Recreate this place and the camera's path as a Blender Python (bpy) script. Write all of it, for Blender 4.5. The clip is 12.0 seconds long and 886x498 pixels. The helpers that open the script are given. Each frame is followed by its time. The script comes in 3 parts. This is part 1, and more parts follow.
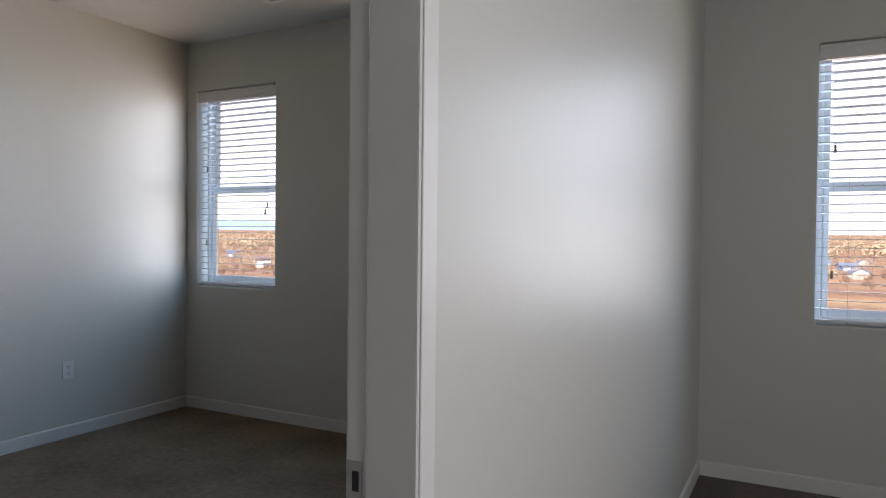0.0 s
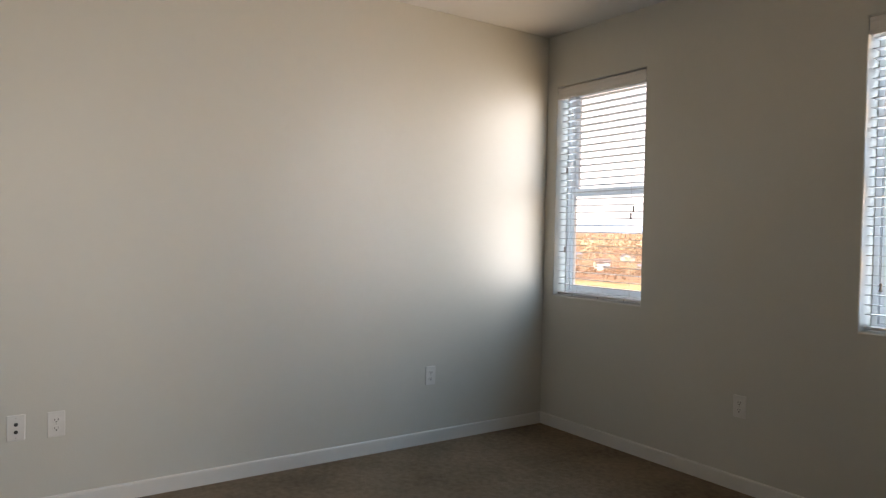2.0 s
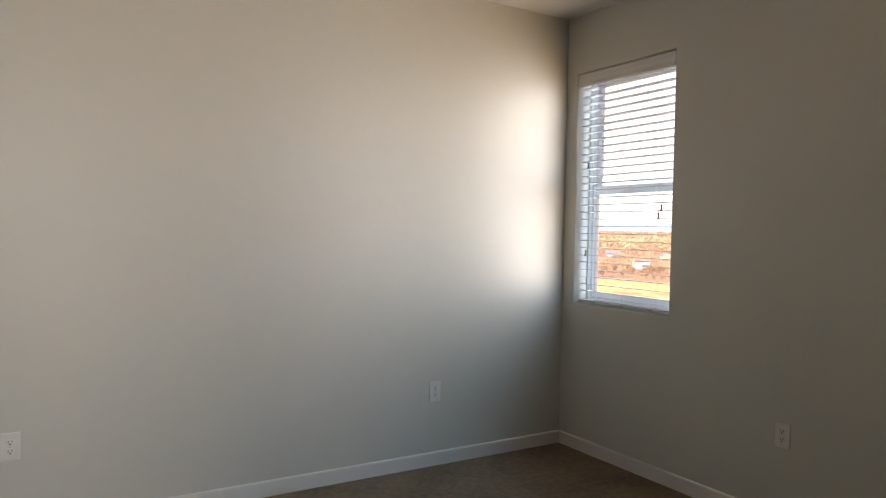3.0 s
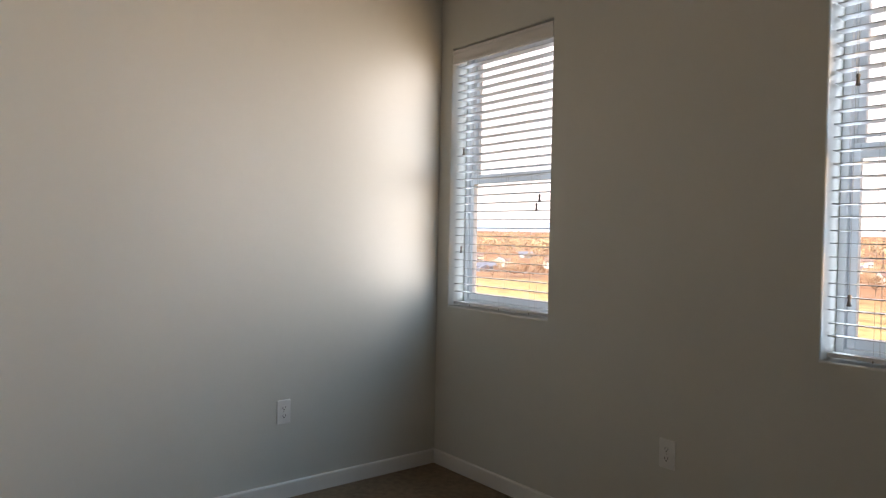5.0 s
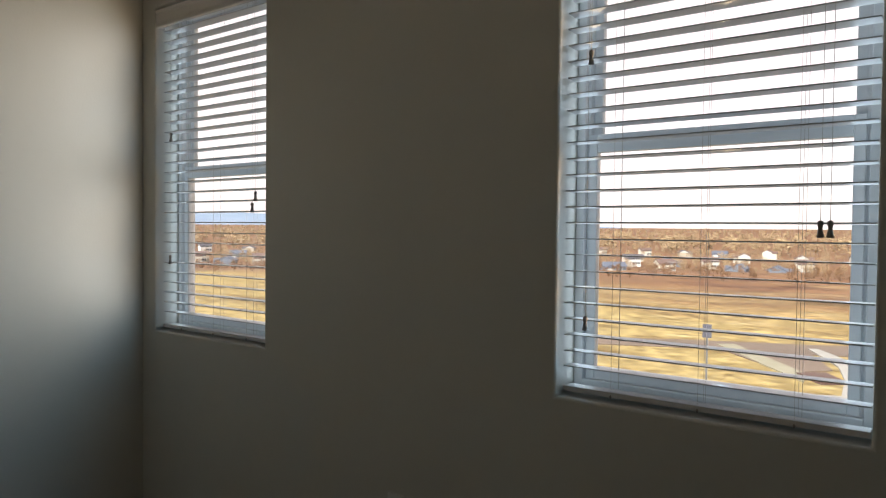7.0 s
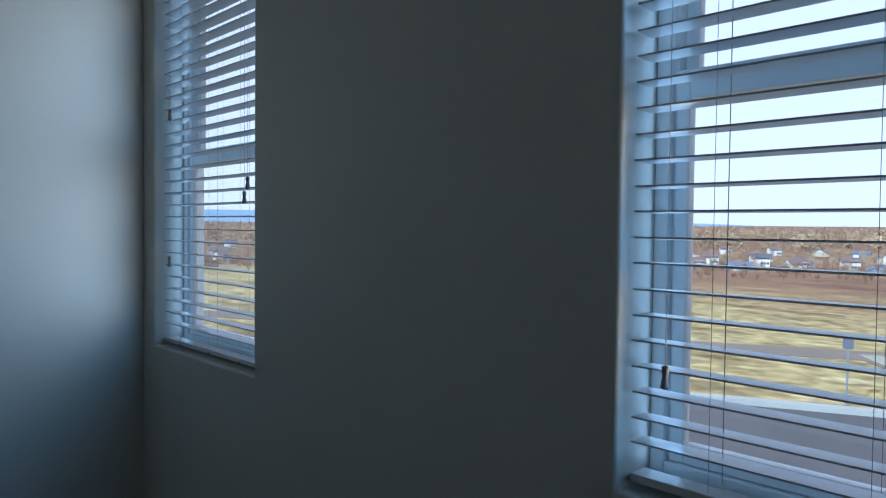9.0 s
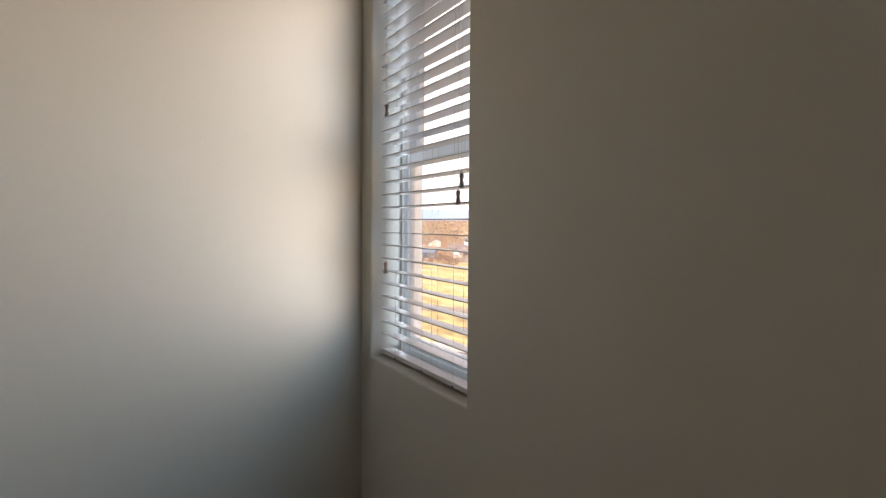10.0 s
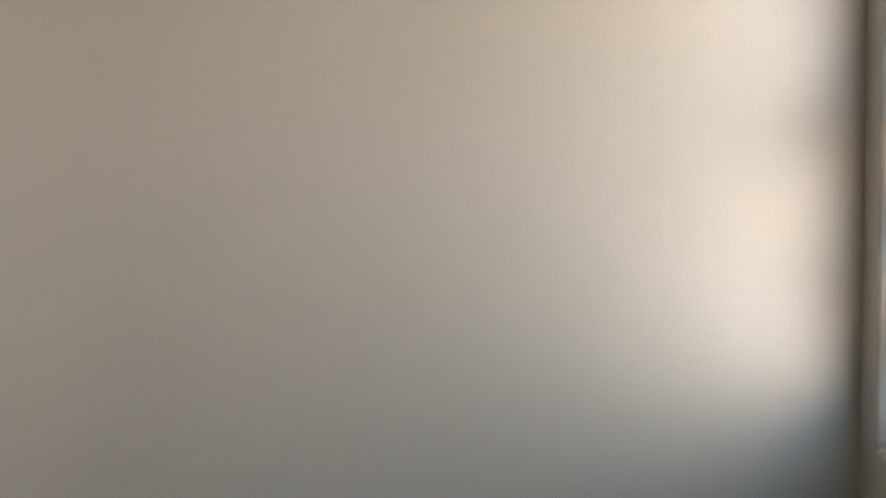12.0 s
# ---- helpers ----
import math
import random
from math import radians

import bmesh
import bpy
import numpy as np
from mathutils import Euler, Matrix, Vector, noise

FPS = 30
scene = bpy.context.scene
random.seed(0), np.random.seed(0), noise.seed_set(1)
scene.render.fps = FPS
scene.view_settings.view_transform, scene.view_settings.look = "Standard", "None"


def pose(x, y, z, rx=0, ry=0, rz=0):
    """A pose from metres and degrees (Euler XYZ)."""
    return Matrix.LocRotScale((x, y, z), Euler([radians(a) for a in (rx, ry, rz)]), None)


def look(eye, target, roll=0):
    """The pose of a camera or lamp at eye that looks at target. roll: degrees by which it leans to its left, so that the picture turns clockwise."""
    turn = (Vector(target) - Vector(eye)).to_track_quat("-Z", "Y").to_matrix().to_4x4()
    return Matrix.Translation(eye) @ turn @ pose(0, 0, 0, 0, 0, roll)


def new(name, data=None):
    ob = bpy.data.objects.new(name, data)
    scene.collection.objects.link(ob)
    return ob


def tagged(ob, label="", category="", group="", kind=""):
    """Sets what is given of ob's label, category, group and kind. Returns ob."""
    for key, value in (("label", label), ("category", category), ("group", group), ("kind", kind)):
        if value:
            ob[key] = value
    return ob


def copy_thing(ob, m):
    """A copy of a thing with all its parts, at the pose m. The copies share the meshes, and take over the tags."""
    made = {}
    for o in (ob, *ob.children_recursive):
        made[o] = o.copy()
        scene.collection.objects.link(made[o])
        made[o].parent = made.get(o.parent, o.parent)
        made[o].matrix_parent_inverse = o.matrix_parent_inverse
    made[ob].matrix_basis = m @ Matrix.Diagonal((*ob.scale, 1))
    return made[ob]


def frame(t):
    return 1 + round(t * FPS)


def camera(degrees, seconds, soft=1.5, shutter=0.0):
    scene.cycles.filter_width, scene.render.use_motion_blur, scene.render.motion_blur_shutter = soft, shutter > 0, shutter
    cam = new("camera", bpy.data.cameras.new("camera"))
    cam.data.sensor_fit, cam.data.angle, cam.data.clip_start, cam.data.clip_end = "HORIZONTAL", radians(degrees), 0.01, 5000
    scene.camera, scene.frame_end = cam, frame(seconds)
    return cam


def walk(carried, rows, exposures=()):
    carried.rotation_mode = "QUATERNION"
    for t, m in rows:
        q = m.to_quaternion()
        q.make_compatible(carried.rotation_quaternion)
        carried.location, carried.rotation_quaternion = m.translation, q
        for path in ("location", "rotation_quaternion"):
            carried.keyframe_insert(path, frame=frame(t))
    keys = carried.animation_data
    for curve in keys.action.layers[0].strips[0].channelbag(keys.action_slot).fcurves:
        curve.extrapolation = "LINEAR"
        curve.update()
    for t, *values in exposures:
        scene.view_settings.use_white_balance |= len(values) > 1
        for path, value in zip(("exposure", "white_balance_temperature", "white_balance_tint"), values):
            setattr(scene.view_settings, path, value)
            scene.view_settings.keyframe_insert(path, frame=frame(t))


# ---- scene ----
cam = camera(65.5, 12.0, 1.25)
PATH = [
    (0, (4.155, -3.731, 1.309), (3.226, -1.96, 1.273), 0.6),
    (0.5, (4.054, -3.643, 1.31), (2.857, -2.042, 1.273), 0.8),
    (1, (3.955, -3.566, 1.316), (2.533, -2.161, 1.278), 0.9),
    (1.5, (3.801, -3.474, 1.335), (2.233, -2.233, 1.289), 1.3),
    (2, (3.637, -3.388, 1.334), (1.991, -2.252, 1.291), 1.2),
    (2.5, (3.528, -3.176, 1.345), (1.824, -2.131, 1.295), 1.2),
    (4.5, (3.138, -2.674, 1.38), (1.473, -1.567, 1.315), 1.0),
    (5, (3.144, -2.471, 1.327), (1.581, -1.224, 1.285), 1.1),
    (5.5, (3.101, -2.301, 1.339), (1.666, -0.908, 1.295), 1.0),
    (6, (3.038, -2.121, 1.372), (1.72, -0.617, 1.318), 0.7),
    (6.5, (3.012, -1.948, 1.376), (1.778, -0.375, 1.327), 0.7),
    (7, (3.005, -1.749, 1.384), (1.823, -0.137, 1.333), 0.6),
    (9, (2.759, -1.052, 1.38), (1.33, 0.346, 1.32), 0.6),
    (9.5, (2.638, -0.922, 1.387), (0.975, 0.187, 1.32), 0.6),
    (10, (2.453, -0.811, 1.395), (0.641, 0.034, 1.326), 0.4),
    (10.5, (2.286, -0.739, 1.389), (0.381, -0.133, 1.332), 0.4),
    (11, (2.126, -0.615, 1.375), (0.137, -0.408, 1.34), 0.4),
    (11.5, (1.979, -0.523, 1.341), (-0.007, -0.765, 1.343), 0.9),
    (12, (1.769, -0.512, 1.339), (-0.16, -1.038, 1.338), 0.9),
]
EXPOSURES = [
    (0, 0.93, 5200, 11), (0.5, 0.97, 5350, 11), (1, 1.05, 5650, 11), (1.5, 1.36, 5850, 10), (2.5, 1.42, 5950, 10),
    (4.5, 1.30, 5950, 11), (5, 1.26, 5950, 11), (5.5, 1.06, 6030, 11), (6, 0.86, 6100, 10), (6.5, 0.62, 6010, 7),
    (7, 0.38, 5800, 4), (7.2, 0.33, 5700, 3), (8.8, 0.0, 4150, -2), (9, 0.0, 4180, -2), (9.5, 0.68, 4900, -6),
    (10, 1.05, 6120, 12), (10.5, 1.05, 6180, 13), (11, 0.94, 6180, 13), (11.5, 0.94, 6130, 13), (12, 1.17, 6210, 13),
]
walk(cam, [(t, look(eye, target, roll)) for t, eye, target, roll in PATH], EXPOSURES)


# ---- light ----
SUN_UP = radians(34)
world = bpy.data.worlds.new("sky")
scene.world = world
world.use_nodes = True
wn = world.node_tree
sky = wn.nodes.new("ShaderNodeTexSky")
sky.sky_type = "NISHITA"
sky.sun_disc = False
sky.sun_elevation = SUN_UP
sky.sun_rotation = radians(180)
wn.nodes["Background"].inputs["Strength"].default_value = 0.15
veil = wn.nodes.new("ShaderNodeMix")       # thin high cloud over the blue
veil.data_type = "RGBA"
veil.inputs[0].default_value = 0.85
veil.inputs[7].default_value = (9.2, 7.2, 6.4, 1)
wn.links.new(sky.outputs[0], veil.inputs[6])
wn.links.new(veil.outputs[2], wn.nodes["Background"].inputs["Color"])
sun = new("sun", bpy.data.lights.new("sun", "SUN"))
sun.data.energy = 5.0
sun.data.angle = radians(0.5)
sun.data.color = (1.0, 0.93, 0.82)
sun.matrix_world = look((0, -60 * math.cos(SUN_UP), 60 * math.sin(SUN_UP)), (0, 0, 0))


UNSEEN_WINDOW = (6.3, -3.2, 0.872)   # unseen, added in the hall wall behind the walker to brighten the hall


def window_light(name, x, y, z, wide, tall, watts, colour, tilt, spread):
    """An added area lamp standing in for daylight at a window; a positive tilt sends it downwards."""
    lamp = new(name, bpy.data.lights.new(name, "AREA"))
    lamp.data.shape = "RECTANGLE"
    lamp.data.size, lamp.data.size_y = wide, tall
    lamp.data.energy = watts
    lamp.data.color = colour
    lamp.data.spread = radians(spread)
    lamp.matrix_world = pose(x, y, z, -90 + tilt, 0, 0)
    return lamp


SKYLIGHT, FIELDLIGHT, SKY = (0.60, 0.82, 1.0), (1.0, 0.66, 0.36), (0.84, 0.93, 1.0)
BEAMS = ((SKYLIGHT, 1, 0.80), (FIELDLIGHT, -1, 1.20))          # skylight comes in downwards, the light of the sunlit field upwards
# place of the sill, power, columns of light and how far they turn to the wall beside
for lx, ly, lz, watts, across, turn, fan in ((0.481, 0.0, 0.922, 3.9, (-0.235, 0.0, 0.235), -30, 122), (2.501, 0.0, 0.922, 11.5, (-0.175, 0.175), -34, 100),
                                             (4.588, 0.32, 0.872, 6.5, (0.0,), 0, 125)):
    wide = 0.70 / len(across)
    for colour, way, share in BEAMS:
        for rise in (0.21, 0.53, 0.93, 1.25):
            for dx in across:
                lamp = window_light("window_daylight_beam", 0, 0, 0, wide, 0.31, share * watts / (8 * len(across)), colour, 0, fan)
                lamp.matrix_world = pose(lx + dx, ly - 0.015 - 0.12 * wide * (turn != 0), lz + rise, 0, 0, turn) @ pose(0, 0, 0, -90 + 14 * way, 0, 0)
    window_light("window_daylight", lx, ly + 0.108, lz + 0.70, 0.72, 1.28, 0.5, SKY, 0, 150)
    # added fill lamp facing outwards, brightens the frame and sashes
    back = window_light("window_frame_fill", lx, ly + 0.098, lz + 0.70, 0.74, 1.36, 0.34, (0.72, 0.88, 1.0), 0, 180)
    back.matrix_world = pose(lx, ly + 0.098, lz + 0.70, 90, 0, 0)
    # added strip lamps that brighten the reveals and slat ends
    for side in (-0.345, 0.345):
        window_light("reveal_fill", lx + side, ly + 0.112, lz + 0.71, 0.06, 1.36, 0.32, SKY, 0, 180)
# added lamp at the unseen window, fills hall, partition and door jamb
hall_fill = window_light("unseen_window_fill", UNSEEN_WINDOW[0] - 0.02, UNSEEN_WINDOW[1], UNSEEN_WINDOW[2] + 0.72, 0.7, 1.3, 23, (1.0, 0.86, 0.70), 0, 170)
hall_fill.matrix_world = pose(UNSEEN_WINDOW[0] - 0.02, UNSEEN_WINDOW[1], UNSEEN_WINDOW[2] + 0.72, -90, 0, -90)


# ---- materials ----
def mat(name, c1, c2=None, scale=3.0, rough=0.6, bump=0.0, bscale=150.0, metal=0.0, spec=0.5,
        rvar=0.0, obj=0.0, island=0.0, stretch=(1, 1, 1), dist=0.002, fine=0.25, coords="Object"):
    m = bpy.data.materials.new(name)
    m.use_nodes = True
    nt = m.node_tree
    p = nt.nodes["Principled BSDF"]
    p.inputs["Roughness"].default_value = rough
    p.inputs["Metallic"].default_value = metal
    p.inputs["Specular IOR Level"].default_value = spec
    c2 = c2 or tuple(v * 0.9 for v in c1)
    tc = nt.nodes.new("ShaderNodeTexCoord")
    mp = nt.nodes.new("ShaderNodeMapping")
    mp.inputs["Scale"].default_value = stretch
    nt.links.new(tc.outputs[coords], mp.inputs["Vector"])
    n1 = nt.nodes.new("ShaderNodeTexNoise")
    n1.inputs["Scale"].default_value = scale
    n1.inputs["Detail"].default_value = 5
    n2 = nt.nodes.new("ShaderNodeTexNoise")
    n2.inputs["Scale"].default_value = scale * 14
    n2.inputs["Detail"].default_value = 3
    for n in (n1, n2):
        nt.links.new(mp.outputs[0], n.inputs["Vector"])
    blend = nt.nodes.new("ShaderNodeMix")
    blend.inputs[0].default_value = fine
    nt.links.new(n1.outputs["Fac"], blend.inputs[2])
    nt.links.new(n2.outputs["Fac"], blend.inputs[3])
    spread = nt.nodes.new("ShaderNodeMapRange")
    spread.inputs["From Min"].default_value = 0.32
    spread.inputs["From Max"].default_value = 0.68
    nt.links.new(blend.outputs[0], spread.inputs["Value"])
    mix = nt.nodes.new("ShaderNodeMix")
    mix.data_type = "RGBA"
    mix.inputs[6].default_value = (*c1, 1)
    mix.inputs[7].default_value = (*c2, 1)
    nt.links.new(spread.outputs[0], mix.inputs[0])
    colour = mix.outputs[2]
    for amount, node, socket in ((obj, "ShaderNodeObjectInfo", "Random"), (island, "ShaderNodeNewGeometry", "Random Per Island")):
        if amount:
            src = nt.nodes.new(node)
            mr = nt.nodes.new("ShaderNodeMapRange")
            mr.inputs["To Min"].default_value = 1 - amount
            mr.inputs["To Max"].default_value = 1 + amount
            nt.links.new(src.outputs[socket], mr.inputs["Value"])
            hs = nt.nodes.new("ShaderNodeHueSaturation")
            nt.links.new(mr.outputs[0], hs.inputs["Value"])
            nt.links.new(colour, hs.inputs["Color"])
            colour = hs.outputs[0]
    nt.links.new(colour, p.inputs["Base Color"])
    if rvar:
        rr = nt.nodes.new("ShaderNodeMapRange")
        rr.inputs["To Min"].default_value = rough - rvar
        rr.inputs["To Max"].default_value = rough + rvar
        nt.links.new(n1.outputs["Fac"], rr.inputs["Value"])
        nt.links.new(rr.outputs[0], p.inputs["Roughness"])
    if bump:
        n3 = nt.nodes.new("ShaderNodeTexNoise")
        n3.inputs["Scale"].default_value = bscale
        n3.inputs["Detail"].default_value = 3
        nt.links.new(mp.outputs[0], n3.inputs["Vector"])
        b = nt.nodes.new("ShaderNodeBump")
        b.inputs["Strength"].default_value = bump
        b.inputs["Distance"].default_value = dist
        nt.links.new(n3.outputs["Fac"], b.inputs["Height"])
        nt.links.new(b.outputs[0], p.inputs["Normal"])
    return m


PAINT = mat("wall_paint", (0.51, 0.505, 0.462), (0.488, 0.483, 0.442), 1.2, 0.42, 0.24, 110, rvar=0.05, spec=0.5, dist=0.0016)
CEIL = mat("ceiling_paint", (0.58, 0.585, 0.58), (0.55, 0.555, 0.55), 1.5, 0.75, 0.4, 70, dist=0.002)
TRIM = mat("trim_paint", (0.61, 0.60, 0.575), (0.575, 0.565, 0.54), 3.0, 0.36, 0.12, 60, dist=0.001)
CARPET = mat("carpet", (0.30, 0.235, 0.165), (0.155, 0.12, 0.082), 2.0, 0.95, 1.0, 420, spec=0.1, dist=0.008, fine=0.4)
WOOD = mat("dark_wood", (0.085, 0.045, 0.028), (0.035, 0.018, 0.012), 5.0, 0.34, 0.25, 90, obj=0.35, stretch=(6, 0.7, 1), dist=0.001)
UNDERLAY = mat("floor_base", (0.03, 0.025, 0.02), None, 4.0, 0.9)
VINYL = mat("window_vinyl", (0.86, 0.87, 0.88), (0.82, 0.83, 0.84), 6.0, 0.35, 0.1, 80, dist=0.0006)
SLAT = mat("blind_slat", (0.60, 0.595, 0.60), (0.56, 0.555, 0.56), 9.0, 0.38, 0.15, 60, stretch=(0.3, 4, 1), dist=0.0005, obj=0.03)
VALANCE = mat("blind_valance", (0.62, 0.60, 0.58), (0.58, 0.56, 0.54), 8.0, 0.4, 0.15, 60, stretch=(0.3, 4, 1), dist=0.0005)
CORD = mat("blind_cord", (0.60, 0.57, 0.53), None, 200.0, 0.85)
TASSEL = mat("tassel_plastic", (0.32, 0.29, 0.26), (0.24, 0.22, 0.20), 60.0, 0.6)
PLATE = mat("plate_plastic", (0.62, 0.61, 0.59), (0.58, 0.57, 0.55), 20.0, 0.3)
DARK = mat("dark_slot", (0.02, 0.02, 0.02), None, 50.0, 0.6)
STEEL = mat("brushed_nickel", (0.50, 0.48, 0.45), (0.42, 0.40, 0.38), 40.0, 0.32, metal=1.0, stretch=(1, 12, 1))
VENT = mat("vent_enamel", (0.72, 0.72, 0.70), None, 10.0, 0.4)
SIDING = mat("house_siding", (0.42, 0.40, 0.36), (0.36, 0.34, 0.31), 2.0, 0.8, 0.3, 30)
SHINGLE = mat("roof_shingle", (0.10, 0.09, 0.085), (0.07, 0.06, 0.06), 6.0, 0.9, 0.5, 40)
ASPHALT = mat("asphalt", (0.098, 0.083, 0.08), (0.075, 0.064, 0.062), 0.6, 0.9, 0.6, 60, dist=0.01)
CONCRETE = mat("concrete", (0.40, 0.38, 0.34), (0.33, 0.31, 0.275), 0.9, 0.9, 0.4, 40, dist=0.006)
TACTILE = mat("tactile_pad", (0.13, 0.075, 0.055), (0.10, 0.058, 0.045), 8.0, 0.8)
SIGN = mat("sign_sheet", (0.13, 0.12, 0.15), (0.10, 0.10, 0.12), 6.0, 0.5)
POST = mat("galvanised_post", (0.28, 0.27, 0.27), None, 20.0, 0.5, metal=0.6)
BARK = mat("bark", (0.22, 0.16, 0.115), (0.16, 0.12, 0.085), 4.0, 0.95)
LEAF = mat("autumn_leaf", (0.46, 0.345, 0.20), (0.31, 0.21, 0.125), 0.02, 0.9, spec=0.1, island=0.25)
SCRUB = mat("dry_scrub", (0.26, 0.15, 0.075), (0.19, 0.11, 0.06), 0.05, 0.95, spec=0.1, island=0.4)
# the blue haze of distance is put into this base colour
HILL = mat("hazed_hill", (0.27, 0.33, 0.43), (0.23, 0.29, 0.39), 0.004, 1.0, spec=0.0)


def glass(name):
    m = bpy.data.materials.new(name)
    m.use_nodes = True
    p = m.node_tree.nodes["Principled BSDF"]
    p.inputs["Base Color"].default_value = (0.97, 0.985, 0.98, 1)
    p.inputs["Roughness"].default_value = 0.0
    p.inputs["Transmission Weight"].default_value = 1.0
    p.inputs["IOR"].default_value = 1.45
    return m


GLASS = glass("window_glass")


def field_material():
    """Dry grass in bands and patches, browner with distance, with bare earth."""
    m = bpy.data.materials.new("dry_grass_field")
    m.use_nodes = True
    nt = m.node_tree
    p = nt.nodes["Principled BSDF"]
    p.inputs["Roughness"].default_value = 0.95
    p.inputs["Specular IOR Level"].default_value = 0.1
    tc = nt.nodes.new("ShaderNodeTexCoord")

    def noisy(scale, stretch, detail=6):
        mp = nt.nodes.new("ShaderNodeMapping")
        mp.inputs["Scale"].default_value = stretch
        mp.inputs["Rotation"].default_value = (0, 0, radians(25))
        nt.links.new(tc.outputs["Object"], mp.inputs["Vector"])
        n = nt.nodes.new("ShaderNodeTexNoise")
        n.inputs["Scale"].default_value = scale
        n.inputs["Detail"].default_value = detail
        nt.links.new(mp.outputs[0], n.inputs["Vector"])
        return n.outputs["Fac"]

    def ramp(fac, stops):
        r = nt.nodes.new("ShaderNodeValToRGB")
        r.color_ramp.elements[0].position, r.color_ramp.elements[0].color = stops[0][0], (*stops[0][1], 1)
        r.color_ramp.elements[1].position, r.color_ramp.elements[1].color = stops[-1][0], (*stops[-1][1], 1)
        for at, col in stops[1:-1]:
            r.color_ramp.elements.new(at).color = (*col, 1)
        nt.links.new(fac, r.inputs[0])
        return r.outputs[0]

    def mixed(fac, a, b):
        x = nt.nodes.new("ShaderNodeMix")
        x.data_type = "RGBA"
        nt.links.new(fac, x.inputs[0])
        nt.links.new(a, x.inputs[6])
        nt.links.new(b, x.inputs[7])
        return x.outputs[2]

    near = ramp(noisy(0.42, (1, 1.9, 1), 9), [(0.36, (0.25, 0.180, 0.070)), (0.46, (0.41, 0.312, 0.128)), (0.56, (0.34, 0.258, 0.105)), (0.66, (0.45, 0.36, 0.17))])
    far = ramp(noisy(0.075, (1, 2.2, 1), 9), [(0.34, (0.20, 0.10, 0.052)), (0.45, (0.27, 0.155, 0.075)), (0.53, (0.125, 0.062, 0.040)), (0.64, (0.31, 0.205, 0.105))])
    sep = nt.nodes.new("ShaderNodeSeparateXYZ")
    nt.links.new(tc.outputs["Object"], sep.inputs[0])
    ragged = nt.nodes.new("ShaderNodeMath")
    ragged.operation = "MULTIPLY_ADD"
    ragged.inputs[1].default_value = 60
    nt.links.new(noisy(0.035, (1, 2.5, 1)), ragged.inputs[0])
    nt.links.new(sep.outputs["Y"], ragged.inputs[2])
    away = nt.nodes.new("ShaderNodeMapRange")
    away.inputs["From Min"].default_value = 66
    away.inputs["From Max"].default_value = 88
    nt.links.new(ragged.outputs[0], away.inputs["Value"])
    base = mixed(away.outputs[0], near, far)
    streak = ramp(noisy(0.10, (1, 3, 1), 8), [(0.36, (0.55, 0.5, 0.48)), (0.43, (1.0, 1.0, 1.0)), (0.60, (1.0, 1.0, 1.0)), (0.68, (1.3, 1.28, 1.25))])
    lined = nt.nodes.new("ShaderNodeMix")
    lined.data_type = "RGBA"
    lined.blend_type = "MULTIPLY"
    lined.inputs[0].default_value = 0.9
    nt.links.new(base, lined.inputs[6])
    nt.links.new(streak, lined.inputs[7])
    base = lined.outputs[2]
    fleck = ramp(noisy(1.6, (1, 1.2, 1), 9), [(0.36, (0.62, 0.60, 0.58)), (0.64, (1.3, 1.3, 1.3))])
    mul = nt.nodes.new("ShaderNodeMix")
    mul.data_type = "RGBA"
    mul.blend_type = "MULTIPLY"
    mul.inputs[0].default_value = 1.0
    nt.links.new(base, mul.inputs[6])
    nt.links.new(fleck, mul.inputs[7])
    nt.links.new(mul.outputs[2], p.inputs["Base Color"])
    return m


FIELD = field_material()


# ---- mesh helpers ----
def box(bm, x0, x1, y0, y1, z0, z1, bevel=0.0, seg=2):
    vs = [bm.verts.new((x, y, z)) for x in (x0, x1) for y in (y0, y1) for z in (z0, z1)]
    fs = [bm.faces.new([vs[i] for i in q]) for q in ((0, 1, 3, 2), (4, 6, 7, 5), (0, 4, 5, 1), (2, 3, 7, 6), (0, 2, 6, 4), (1, 5, 7, 3))]
    if bevel:
        bmesh.ops.bevel(bm, geom=list({e for f in fs for e in f.edges}), offset=bevel, segments=seg, profile=0.5, affect="EDGES")
    return bm


def tube(bm, a, b, r0, r1=None, n=8):
    a, b = Vector(a), Vector(b)
    r1 = r0 if r1 is None else r1
    q = (b - a).to_track_quat("Z", "Y")
    rings = []
    for c, r in ((a, r0), (b, r1)):
        rings.append([bm.verts.new(c + q @ Vector((r * math.cos(2 * math.pi * i / n), r * math.sin(2 * math.pi * i / n), 0))) for i in range(n)])
    for i in range(n):
        bm.faces.new((rings[0][i], rings[0][(i + 1) % n], rings[1][(i + 1) % n], rings[1][i]))
    bm.faces.new(rings[0][::-1])
    bm.faces.new(rings[1])
    return bm


def lathe(bm, profile, centre=(0, 0, 0), n=12):
    c = Vector(centre)
    rings = [[bm.verts.new(c + Vector((r * math.cos(2 * math.pi * i / n), r * math.sin(2 * math.pi * i / n), z))) for i in range(n)] for r, z in profile]
    for a, b in zip(rings, rings[1:]):
        for i in range(n):
            bm.faces.new((a[i], a[(i + 1) % n], b[(i + 1) % n], b[i]))
    bm.faces.new(rings[0][::-1])
    bm.faces.new(rings[-1])
    return bm


